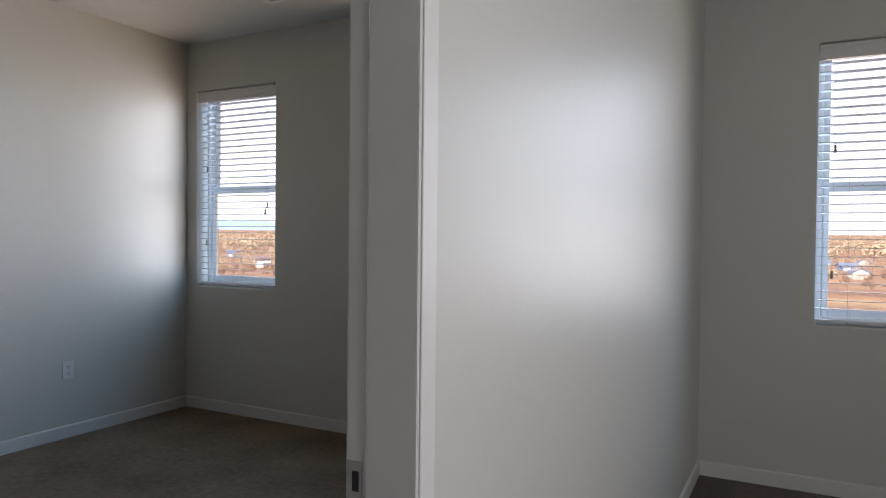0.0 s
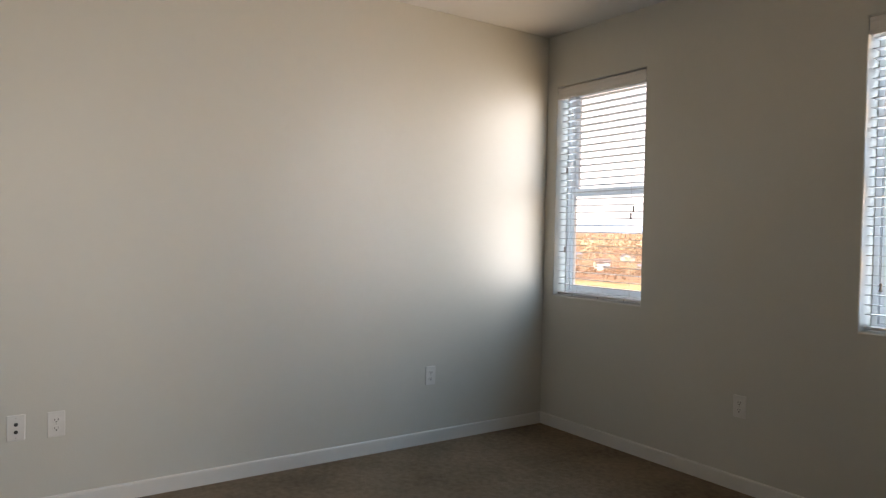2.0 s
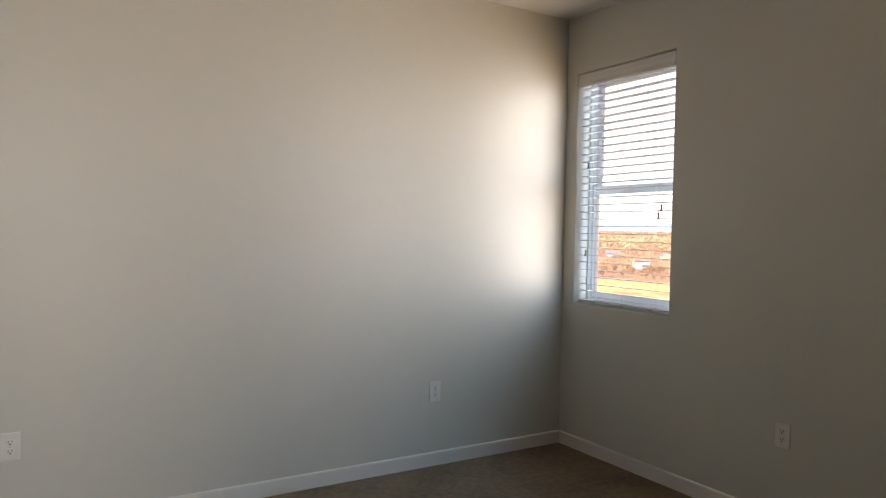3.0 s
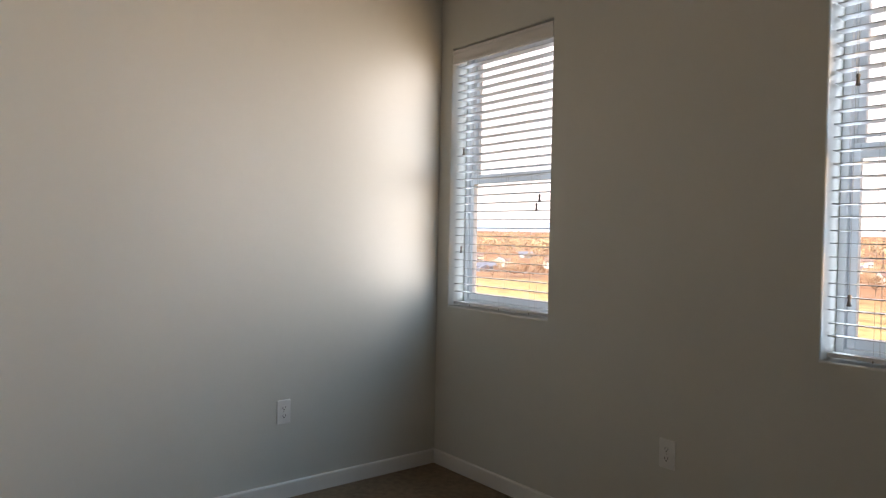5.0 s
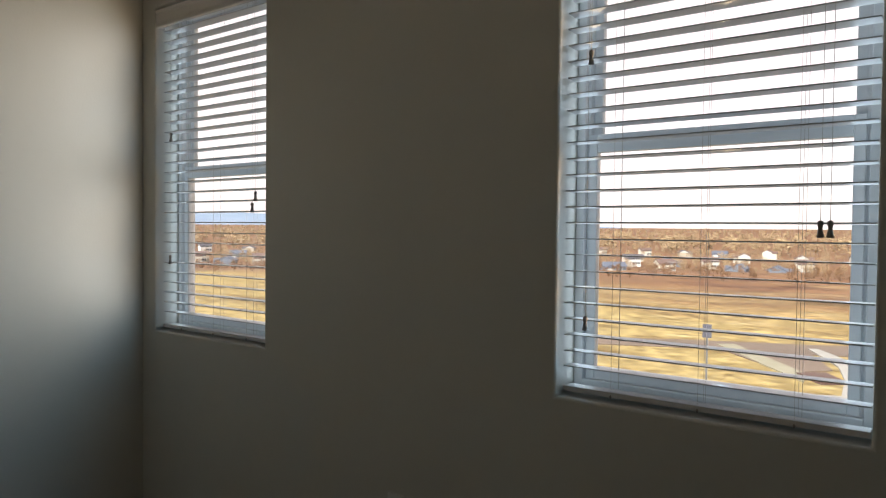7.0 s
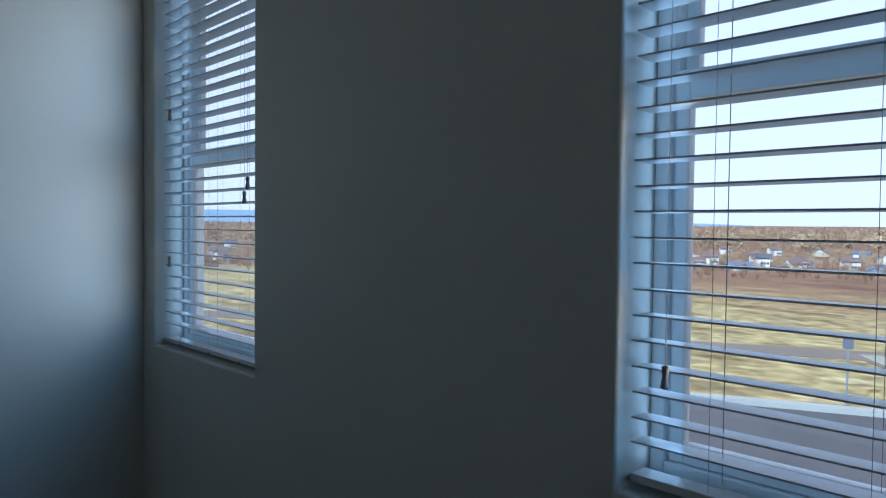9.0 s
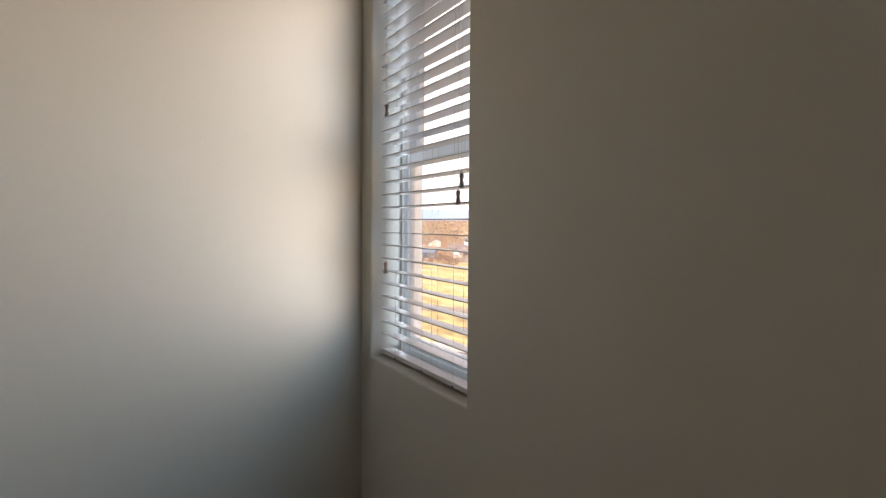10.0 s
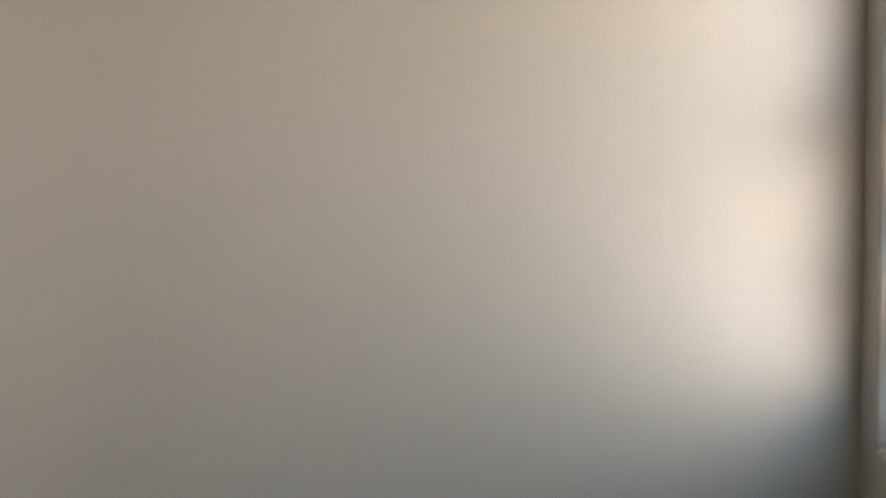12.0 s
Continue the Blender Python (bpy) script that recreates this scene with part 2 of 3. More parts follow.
def extrude_profile(bm, pts, x0, x1):
    """A profile of (y, z) points drawn along x."""
    a = [bm.verts.new((x0, y, z)) for y, z in pts]
    b = [bm.verts.new((x1, y, z)) for y, z in pts]
    for i in range(len(pts)):
        j = (i + 1) % len(pts)
        bm.faces.new((a[i], a[j], b[j], b[i]))
    bm.faces.new(a[::-1])
    bm.faces.new(b)
    return bm


def mesh_of(name, bm, material, smooth=False):
    bmesh.ops.recalc_face_normals(bm, faces=bm.faces[:])
    me = bpy.data.meshes.new(name)
    bm.to_mesh(me)
    bm.free()
    me.materials.append(material)
    if smooth:
        for f in me.polygons:
            f.use_smooth = True
    return me


def part(name, bm, material, parent, label="", smooth=False):
    ob = new(name, mesh_of(name, bm, material, smooth))
    ob.parent = parent
    return tagged(ob, label)


def structure(name, bm, material, label, category, smooth=False):
    return tagged(new(name, mesh_of(name, bm, material, smooth)), label, category, kind="structure")


def holed(bm, u0, u1, z0, z1, w0, w1, holes, along):
    """A wall with openings, as one closed skin. along 'x': u is x and w is y; along 'y': u is y and w is x."""
    us = sorted({u0, u1, *[h[0] for h in holes], *[h[1] for h in holes]})
    zs = sorted({z0, z1, *[h[2] for h in holes], *[h[3] for h in holes]})
    seen = {}

    def v(u, w, z):
        key = (u, w, z)
        if key not in seen:
            seen[key] = bm.verts.new((u, w, z) if along == "x" else (w, u, z))
        return seen[key]

    def solid(i, j):
        if not (0 <= i < len(us) - 1 and 0 <= j < len(zs) - 1):
            return False
        cu, cz = (us[i] + us[i + 1]) / 2, (zs[j] + zs[j + 1]) / 2
        return not any(h[0] < cu < h[1] and h[2] < cz < h[3] for h in holes)

    for i in range(len(us) - 1):
        for j in range(len(zs) - 1):
            if not solid(i, j):
                continue
            a, b, c, d = us[i], us[i + 1], zs[j], zs[j + 1]
            for w in (w0, w1):
                bm.faces.new((v(a, w, c), v(b, w, c), v(b, w, d), v(a, w, d)))
            for di, dj, p, q in ((-1, 0, (a, c), (a, d)), (1, 0, (b, c), (b, d)), (0, -1, (a, c), (b, c)), (0, 1, (a, d), (b, d))):
                if not solid(i + di, j + dj):
                    bm.faces.new((v(p[0], w0, p[1]), v(q[0], w0, q[1]), v(q[0], w1, q[1]), v(p[0], w1, p[1])))
    return bm


def eased(ob, width=0.006):
    b = ob.modifiers.new("eased", "BEVEL")
    b.width, b.segments, b.limit_method, b.angle_limit = width, 3, "ANGLE", radians(40)
    return ob


# ---- plan ----
H = 2.74                       # ceiling
W, OH = 0.762, 1.453           # window opening
SILL = 0.922
WIN = {"window_1": (0.481, 0.0, SILL), "window_2": (2.501, 0.0, SILL), "window_3": (4.588, 0.32, 0.872)}
PX0, PX1 = 3.520, 3.648        # partition between bedroom and hall
DY0, DY1, DH = -3.56, -2.84, 2.05
SOUTH, HSOUTH, HEAST, HNORTH = -3.78, -5.4, 6.3, 0.32
GROUND = -3.0


def opening(key):
    x, y, z = WIN[key]
    return (x - W / 2, x + W / 2, z, z + OH)


eased(structure("wall_north", holed(bmesh.new(), -0.16, PX0, -0.02, H + 0.02, 0.0, 0.20, [opening("window_1"), opening("window_2")], "x"), PAINT,
                "off-white painted drywall wall with two deep window openings", "wall"), 0.008)
eased(structure("wall_hall_north", holed(bmesh.new(), PX0, HEAST + 0.16, -0.02, H + 0.02, HNORTH, HNORTH + 0.2, [opening("window_3")], "x"), PAINT,
                "off-white painted hall wall with a window opening", "wall"), 0.008)
structure("wall_west", holed(bmesh.new(), SOUTH - 0.15, 0.0, -0.02, H + 0.02, -0.16, 0.0, [], "y"), PAINT,
          "plain off-white painted wall with a soft sheen", "wall")
structure("wall_south", holed(bmesh.new(), 0.0, PX0, -0.02, H + 0.02, SOUTH - 0.15, SOUTH, [], "x"), PAINT,
          "plain off-white painted bedroom wall behind the door", "wall")
structure("wall_partition", holed(bmesh.new(), HSOUTH, HNORTH, -0.02, H + 0.02, PX0, PX1, [(DY0 - 0.02, DY1 + 0.02, -0.02, DH + 0.02)], "y"), PAINT,
          "off-white satin painted partition wall with a doorway", "wall")
# the opening in this wall is added, out of view, for the hall lamp
structure("wall_hall_east", holed(bmesh.new(), HSOUTH, HNORTH, -0.02, H + 0.02, HEAST, HEAST + 0.2, [(UNSEEN_WINDOW[1] - W / 2, UNSEEN_WINDOW[1] + W / 2, UNSEEN_WINDOW[2], UNSEEN_WINDOW[2] + OH)], "y"), PAINT,
          "off-white painted hall wall with a window opening", "wall")
structure("wall_hall_south", holed(bmesh.new(), PX0, HEAST + 0.16, -0.02, H + 0.02, HSOUTH - 0.16, HSOUTH, [], "x"), PAINT, "plain off-white painted hall wall", "wall")
structure("ceiling", box(bmesh.new(), -0.16, PX0 + 0.05, SOUTH - 0.15, 0.2, H, H + 0.2), CEIL, "flat white painted bedroom ceiling", "ceiling")
structure("ceiling_hall", box(bmesh.new(), PX0 + 0.05, HEAST + 0.16, HSOUTH - 0.16, HNORTH + 0.2, H, H + 0.2), CEIL, "flat white painted hall ceiling", "ceiling")
structure("floor_bedroom", box(bmesh.new(), -0.16, PX0 + 0.058, SOUTH - 0.15, 0.2, -0.25, 0.0), CARPET, "brown-beige cut pile carpet with faint footmarks", "floor")
hall_floor = structure("floor_hall", box(bmesh.new(), PX0 + 0.058, HEAST + 0.16, HSOUTH - 0.16, HNORTH + 0.2, -0.25, -0.016), UNDERLAY,
                       "dark brown wooden plank floor of the hall", "floor")


def baseboard(x0, y0, x1, y1, nx, ny, label="white painted baseboard with an eased top edge"):
    """From (x0, y0) to (x1, y1) on the wall; (nx, ny) points into the room."""
    length = math.hypot(x1 - x0, y1 - y0)
    bm = extrude_profile(bmesh.new(), [(0, 0), (0.0135, 0), (0.0135, 0.070), (0.012, 0.0755), (0.008, 0.0785), (0, 0.0795)], 0, length)
    ob = structure("baseboard", bm, TRIM, label, "baseboard")
    d = Vector(((x1 - x0) / length, (y1 - y0) / length, 0))
    n = Vector((nx, ny, 0))
    ob.matrix_world = Matrix(((d.x, n.x, 0, x0), (d.y, n.y, 0, y0), (0, 0, 1, 0), (0, 0, 0, 1)))
    return ob


baseboard(0.0, SOUTH, 0.0, 0.0, 1, 0)
baseboard(0.0135, 0.0, PX0 - 0.0135, 0.0, 0, -1)
baseboard(PX0, -2.791, PX0, 0.0, -1, 0)
baseboard(0.0135, SOUTH, PX0 - 0.0135, SOUTH, 0, 1)
baseboard(PX1, -2.791, PX1, HNORTH, 1, 0)
baseboard(PX1 + 0.0135, HNORTH, HEAST, HNORTH, 0, -1)
baseboard(PX1, HSOUTH, PX1, -3.609, 1, 0)


# ---- door frame and door ----
def doorway():
    frame_ob = tagged(new("door_frame"), "white painted wooden door frame with a nickel strike plate", "door frame", kind="structure")
    frame_ob.location = (PX0, DY1, 0)
    y1, y0 = 0.0, DY0 - DY1
    t, c = PX1 - PX0, 0.004
    for name, a, b in (("jamb", y1, y1 + 0.018), ("jamb", y0 - 0.018, y0)):
        part(name, box(bmesh.new(), 0.0, t, a, b, 0.0, DH, 0.0015), TRIM, frame_ob)
    part("head_jamb", box(bmesh.new(), 0.0, t, y0 - 0.018, y1 + 0.018, DH, DH + 0.018), TRIM, frame_ob)
    for a, b in ((y1 - 0.0025, y1), (y0, y0 + 0.009)):
        part("door_stop", box(bmesh.new(), 0.037, t - 0.001, a, b, 0.0, DH - 0.009, 0.0025), TRIM, frame_ob)
    part("door_stop", box(bmesh.new(), 0.037, t - 0.001, y0, y1, DH - 0.009, DH, 0.002), TRIM, frame_ob)
    for x0, x1 in ((-c, 0.0), (t, t + c)):
        for a, b in ((y1 + 0.003, y1 + 0.048), (y0 - 0.048, y0 - 0.003)):
            part("casing", box(bmesh.new(), x0, x1, a, b, 0.0, DH + 0.048, 0.0015), TRIM, frame_ob)
        part("casing", box(bmesh.new(), x0, x1, y0 - 0.003, y1 + 0.003, DH + 0.003, DH + 0.048, 0.0015), TRIM, frame_ob)
    plate = part("strike_plate", box(bmesh.new(), 0.0005, 0.029, y1 - 0.0022, y1 - 0.0002, 0.890, 0.956, 0.0008), STEEL, frame_ob, "brushed nickel strike plate")
    part("latch_hole", box(bmesh.new(), 0.012, 0.024, y1 - 0.0034, y1 - 0.0023, 0.908, 0.940), DARK, plate)
    for z in (0.899, 0.948):
        part("screw", lathe(bmesh.new(), [(0.003, -0.0016), (0.0026, 0.0)], (0, 0, 0), 10), STEEL, plate).matrix_local = pose(0.012, y1 - 0.0026, z, 90)


doorway()


def bedroom_door():
    d = tagged(new("door_1"), "white painted flat panel bedroom door standing open", "door", kind="structure")
    d.matrix_world = pose(PX0 - 0.004, DY0 + 0.002, 0.012, 0, 0, 167.2)
    part("leaf", box(bmesh.new(), 0.0, 0.708, -0.0175, 0.0175, 0.0, DH - 0.02, 0.002), TRIM, d)
    for s in (-1, 1):
        part("panel", box(bmesh.new(), 0.11, 0.598, s * 0.0175 - 0.004, s * 0.0175 + 0.004, 1.05, 1.90, 0.003), TRIM, d)
        part("panel", box(bmesh.new(), 0.11, 0.598, s * 0.0175 - 0.004, s * 0.0175 + 0.004, 0.22, 0.86, 0.003), TRIM, d)
        knob = part("door_handle", lathe(bmesh.new(), [(0.032, 0.0), (0.032, 0.008), (0.012, 0.012), (0.012, 0.035), (0.026, 0.045), (0.027, 0.058), (0.018, 0.068)], n=20), STEEL, d,
                    "brushed nickel door knob", True)
        knob.matrix_local = pose(0.648, s * 0.0175, 0.915, -90 * s)
    for z in (0.2, 1.0, 1.8):
        part("hinge", tube(bmesh.new(), (-0.002, 0.022, z), (-0.002, 0.022, z + 0.09), 0.006, n=10), STEEL, d)


bedroom_door()


# ---- windows ----
def window(name, where):
    """A white single-hung vinyl window; its origin is the middle of the sill's inner edge."""
    w = tagged(new(name), "white vinyl single-hung window with clear panes", "window", kind="structure")
    w.location = where
    a = W / 2
    y0, y1 = 0.118, 0.192
    f = 0.027
    bm = bmesh.new()
    box(bm, -a, -a + f, y0, y1, 0, OH, 0.003)
    box(bm, a - f, a, y0, y1, 0, OH, 0.003)
    box(bm, -a + f, a - f, y0, y1, OH - f, OH, 0.003)
    box(bm, -a + f, a - f, y0, y1, 0, 0.034, 0.003)
    box(bm, -a + f, -a + f + 0.008, y0 + 0.02, y1 - 0.02, 0.034, OH - f)
    box(bm, a - f - 0.008, a - f, y0 + 0.02, y1 - 0.02, 0.034, OH - f)
    part("window_frame", bm, VINYL, w)
    mid = 0.717
    s = 0.026

    def sash(label, ya, yb, z0, z1, bottom, top):
        b = bmesh.new()
        xa = a - f - 0.008
        box(b, -xa, -xa + s, ya, yb, z0, z1, 0.003)
        box(b, xa - s, xa, ya, yb, z0, z1, 0.003)
        box(b, -xa + s, xa - s, ya, yb, z0, z0 + bottom, 0.003)
        box(b, -xa + s, xa - s, ya, yb, z1 - top, z1, 0.003)
        ob = part(label, b, VINYL, w)
        g = part("pane", box(bmesh.new(), -xa + s - 0.004, xa - s + 0.004, (ya + yb) / 2 - 0.002, (ya + yb) / 2 + 0.002, z0 + bottom - 0.004, z1 - top + 0.004), GLASS, ob, "clear glass pane")
        g.visible_shadow = False
        return ob

    sash("upper_sash", 0.158, 0.184, mid - 0.018, OH - f, 0.040, 0.028)
    low = sash("lower_sash", 0.126, 0.154, 0.036, mid + 0.030, 0.036, 0.052)
    bm = bmesh.new()
    for x in (-0.17, 0.205):
        box(bm, x - 0.005, x + 0.005, 0.1248, 0.1262, mid + 0.008, mid + 0.012)
    part("weep_slot", bm, DARK, low)
    return w


for key, where in WIN.items():
    window(key, where)
# added window out of view, goes with the hall fill lamp
window("unseen_window_4", (0, 0, 0)).matrix_world = pose(*UNSEEN_WINDOW, 0, 0, -90)

PITCH = 0.0455
FIRST = 0.0785
SY0, SY1 = 0.040, 0.090


def blind(where, lift, tilt, label):
    """A two-inch slatted blind hung inside the opening; lift and tilt: heights of the tassels over the sill."""
    b = tagged(new("window_blind"), label, "blind", "window blinds")
    b.location = where
    a = W / 2 - 0.005
    part("headrail", box(bmesh.new(), -a, a, SY0 - 0.004, SY1 + 0.004, OH - 0.050, OH - 0.004, 0.002), SLAT, b)
    prof = [(0.016, OH - 0.088), (0.004, OH - 0.088), (0.001, OH - 0.084), (0.001, OH - 0.072), (0.004, OH - 0.066), (0.004, OH - 0.030), (0.001, OH - 0.024),
            (0.001, OH - 0.012), (0.005, OH - 0.009), (0.016, OH - 0.009)]
    val = part("valance", extrude_profile(bmesh.new(), prof, -a - 0.002, a + 0.002), VALANCE, b, "white moulded valance strip")
    for s in (-1, 1):
        part("valance_return", box(bmesh.new(), s * a - 0.003, s * a + 0.003, 0.016, 0.05, OH - 0.086, OH - 0.010, 0.001), VALANCE, val)
    me = mesh_of("slat", box(bmesh.new(), -a, a, SY0, SY1, -0.0017, 0.0017, 0.0003, 1), SLAT)
    rnd = random.Random(5)
    z = FIRST
    while z < OH - 0.095:
        s = new("slat", me)
        s.parent = b
        s.matrix_local = pose(rnd.uniform(-0.001, 0.001), rnd.uniform(-0.001, 0.001), z + 0.0037, rnd.uniform(-2.4, -0.8), rnd.uniform(-0.12, 0.12), 0)
        z += PITCH
    part("bottom_rail", box(bmesh.new(), -a, a, SY0 - 0.001, SY1 + 0.001, 0.010, 0.025, 0.002), SLAT, b).matrix_local = pose(0, 0, 0.002, -2)
    for x in (-0.232, 0.0, 0.222):
        for y in (SY0 - 0.0012, SY1 + 0.0012):
            part("ladder_cord", tube(bmesh.new(), (x, y, 0.029), (x, y, OH - 0.05), 0.00055, n=5), CORD, b)
        part("lift_cord", tube(bmesh.new(), (x + 0.012, (SY0 + SY1) / 2, 0.029), (x + 0.012, (SY0 + SY1) / 2, OH - 0.05), 0.00055, n=5), CORD, b)
        part("cord_knot", lathe(bmesh.new(), [(0.001, 0.0), (0.003, 0.003), (0.003, 0.007), (0.001, 0.010)], (x, SY0 - 0.003, 0.008), 8), TASSEL, b)
    tas = [(0.0025, 0.030), (0.006, 0.028), (0.0065, 0.020), (0.0045, 0.012), (0.0075, -0.004), (0.0085, -0.008), (0.0055, -0.010)][::-1]
    for x, z in ((0.268, lift[0]), (0.288, lift[1]), (-0.306, tilt[0]), (-0.300, tilt[1])):
        y = SY0 - 0.011
        c = part("pull_cord", tube(bmesh.new(), (x, y, z + 0.028), (x, y, OH - 0.06), 0.0007, n=5), CORD, b)
        part("tassel", lathe(bmesh.new(), tas, (x, y, z), 12), TASSEL, c, "small grey-brown cord tassel", True)
    return b


blind(WIN["window_1"], (0.540, 0.585), (0.312, 0.862), "white slatted blind lowered with its slats open beside the corner")
blind(WIN["window_2"], (0.466, 0.466), (0.200, 0.935), "white slatted blind lowered with its slats open, cords hanging level")
blind(WIN["window_3"], (0.50, 0.50), (0.25, 0.90), "white slatted blind lowered with open slats in the hall")


# ---- wall plates and ceiling vent ----
def wall_plate(matrix, kind_of, label):
    """Lies on the wall: x along it, y out of it, z up."""
    o = tagged(new("wall_outlet" if kind_of == "power" else "cable_outlet"), label, "outlet", "outlets" if kind_of == "power" else "")
    o.matrix_world = matrix
    bm = bmesh.new()
    box(bm, -0.037, 0.037, 0.0, 0.0065, -0.0595, 0.0595, 0.004, 3)
    pl = part("plate", bm, PLATE, o)
    if kind_of == "power":
        for z in (-0.0195, 0.0195):
            r = bmesh.new()
            lathe(r, [(0.0172, 0.0), (0.0172, 0.0018), (0.0165, 0.0024)], n=20)
            face = part("receptacle", r, PLATE, o)
            face.matrix_local = pose(0, 0.0064, z, -90) @ Matrix.Diagonal((1, 0.82, 1, 1))
            for x0, x1, za, zb in ((-0.0082, -0.0056, -0.002, 0.008), (0.0056, 0.0082, -0.002, 0.007), (-0.003, 0.003, -0.0105, -0.005)):
                part("slot", box(bmesh.new(), x0, x1, 0.0085, 0.0095, z + za, z + zb), DARK, o)
        part("screw", lathe(bmesh.new(), [(0.0032, 0.0), (0.0025, 0.0012)], n=10), STEEL, o).matrix_local = pose(0, 0.0064, 0, -90)
    else:
        for z in (-0.018, 0.016):
            part("jack", lathe(bmesh.new(), [(0.0085, 0.0), (0.0085, 0.003), (0.006, 0.006)], n=12), DARK, o, "black socket").matrix_local = pose(0, 0.0064, z, -90)
        for z in (-0.045, 0.045):
            part("screw", lathe(bmesh.new(), [(0.0032, 0.0), (0.0025, 0.0012)], n=10), STEEL, o).matrix_local = pose(0, 0.0064, z, -90)
    return o


wall_plate(pose(0, -0.957, 0.433, 0, 0, -90), "power", "white duplex wall outlet under the bright wall patch")
wall_plate(pose(0, -3.045, 0.414, 0, 0, -90), "power", "white duplex wall outlet beside a cable plate")
wall_plate(pose(0, -3.205, 0.417, 0, 0, -90), "cable", "white wall plate with two black cable sockets")
wall_plate(pose(1.542, 0, 0.450, 0, 0, 180), "power", "white duplex wall outlet between the two windows")


def ceiling_vent(x, y):
    v = tagged(new("ceiling_vent"), "small grey louvred air vent in the ceiling", "vent")
    v.location = (x, y, H)
    part("backing", box(bmesh.new(), -0.13, 0.13, -0.055, 0.055, -0.003, 0.0), DARK, v)
    bm = bmesh.new()
    for a, b, c, d in ((-0.155, 0.155, -0.08, -0.055), (-0.155, 0.155, 0.055, 0.08), (-0.155, -0.13, -0.055, 0.055), (0.13, 0.155, -0.055, 0.055)):
        box(bm, a, b, c, d, -0.010, 0.0, 0.002)
    part("frame", bm, VENT, v)
    for i in range(9):
        s = part("slat", box(bmesh.new(), -0.129, 0.129, -0.0065, 0.0065, -0.0006, 0.0006), VENT, v)
        s.matrix_local = pose(0, -0.048 + i * 0.012, -0.008, 35)


ceiling_vent(1.372, -0.53)


# ---- outdoors ----
def height(x, y):
    d = math.hypot(x, y - 0.0)
    a = min(max((d - 38) / 330, 0), 1)
    z = GROUND - 14.6 * (a * a * (3 - 2 * a))
    if d > 390:
        z += (d - 390) ** 1.25 * 0.0016
    if d > 60:
        z += 1.2 * noise.noise(Vector((x * 0.012, y * 0.012, 0))) * min((d - 60) / 60, 1)
    return z


def build_ground():
    rads = [0, 8, 16, 24, 32, 40, 50, 62, 76, 92, 110, 132, 158, 190, 225, 265, 315, 380, 470, 600, 800, 1100, 1500, 2100, 3000, 4400]
    n = 144
    vs, fs = [(0, 0, GROUND)], []
    for r in rads[1:]:
        for i in range(n):
            x, y = r * math.sin(2 * math.pi * i / n), r * math.cos(2 * math.pi * i / n)
            vs.append((x, y, height(x, y)))
    for i in range(n):
        fs.append((0, 1 + (i + 1) % n, 1 + i))
    for k in range(len(rads) - 2):
        a, b = 1 + k * n, 1 + (k + 1) * n
        for i in range(n):
            j = (i + 1) % n
            fs.append((a + i, a + j, b + j, b + i))
    me = bpy.data.meshes.new("ground")
    me.from_pydata(vs, [], fs)
    me.materials.append(FIELD)
    for f in me.polygons:
        f.use_smooth = True
    return tagged(new("ground", me), "wide field of dry yellow and brown grass", "ground", kind="structure")


build_ground()


def flat_strip(name, pts, z, material, label, category, thick=0.2):
    """A paved piece with its outline in plan."""
    bm = bmesh.new()
    top = [bm.verts.new((x, y, z)) for x, y in pts]
    low = [bm.verts.new((x, y, z - thick)) for x, y in pts]
    bm.faces.new(top)
    bm.faces.new(low[::-1])
    for i in range(len(pts)):
        j = (i + 1) % len(pts)
        bm.faces.new((top[i], low[i], low[j], top[j]))
    return structure(name, bm, material, label, category)


SX, SY = 0.909, 0.416          # way of the street
def street(s, off):
    return (-5.3 + SX * s - SY * off, 16.3 + SY * s + SX * off)


flat_strip("road", [street(-70, -0.35), street(-70, -9.5), street(60, -9.5), street(60, -0.35)], GROUND + 0.02, ASPHALT, "grey asphalt street beside the field", "road")
flat_strip("kerb", [street(-70, 0.0), street(-70, -0.35), street(60, -0.35), street(60, 0.0)], GROUND + 0.15, CONCRETE, "pale concrete kerb along the street", "kerb")
flat_strip("path", [(-60, 1.5), (-60, -0.6), (-3.9, 25.6), (-1.0, 22.2), (0.1, 23.6), (-0.9, 26.4), (30, 40.2), (30, 42.4), (-3.5, 28.0)], GROUND + 0.03, mat("earth_path", (0.20, 0.145, 0.105), (0.15, 0.11, 0.08), 0.5, 0.95, 0.6, 30, dist=0.01),
           "narrow brown path across the field", "path")
flat_strip("pavement", [(-4.3, 26.6), (-3.7, 27.0), (-0.5, 22.4), (-0.35, 21.0)], GROUND + 0.05, mat("worn_verge", (0.34, 0.31, 0.22), (0.28, 0.255, 0.17), 0.7, 0.95), "pale dusty verge beside the path", "verge")
flat_strip("pavement", [(-1.2, 27.6), (-0.9, 27.8), (0.5, 25.4), (1.05, 22.0), (1.2, 18.4), (0.85, 18.6), (0.6, 22.0), (0.2, 24.2), (0.0, 24.8)], GROUND + 0.06, CONCRETE, "pale sunlit concrete footpath at the corner", "pavement")
flat_strip("ramp_pad", [(-0.75, 22.2), (0.1, 21.0), (0.75, 21.5), (0.0, 22.8)], GROUND + 0.08, TACTILE, "reddish brown tactile paving pad on the ramp", "tactile pad")


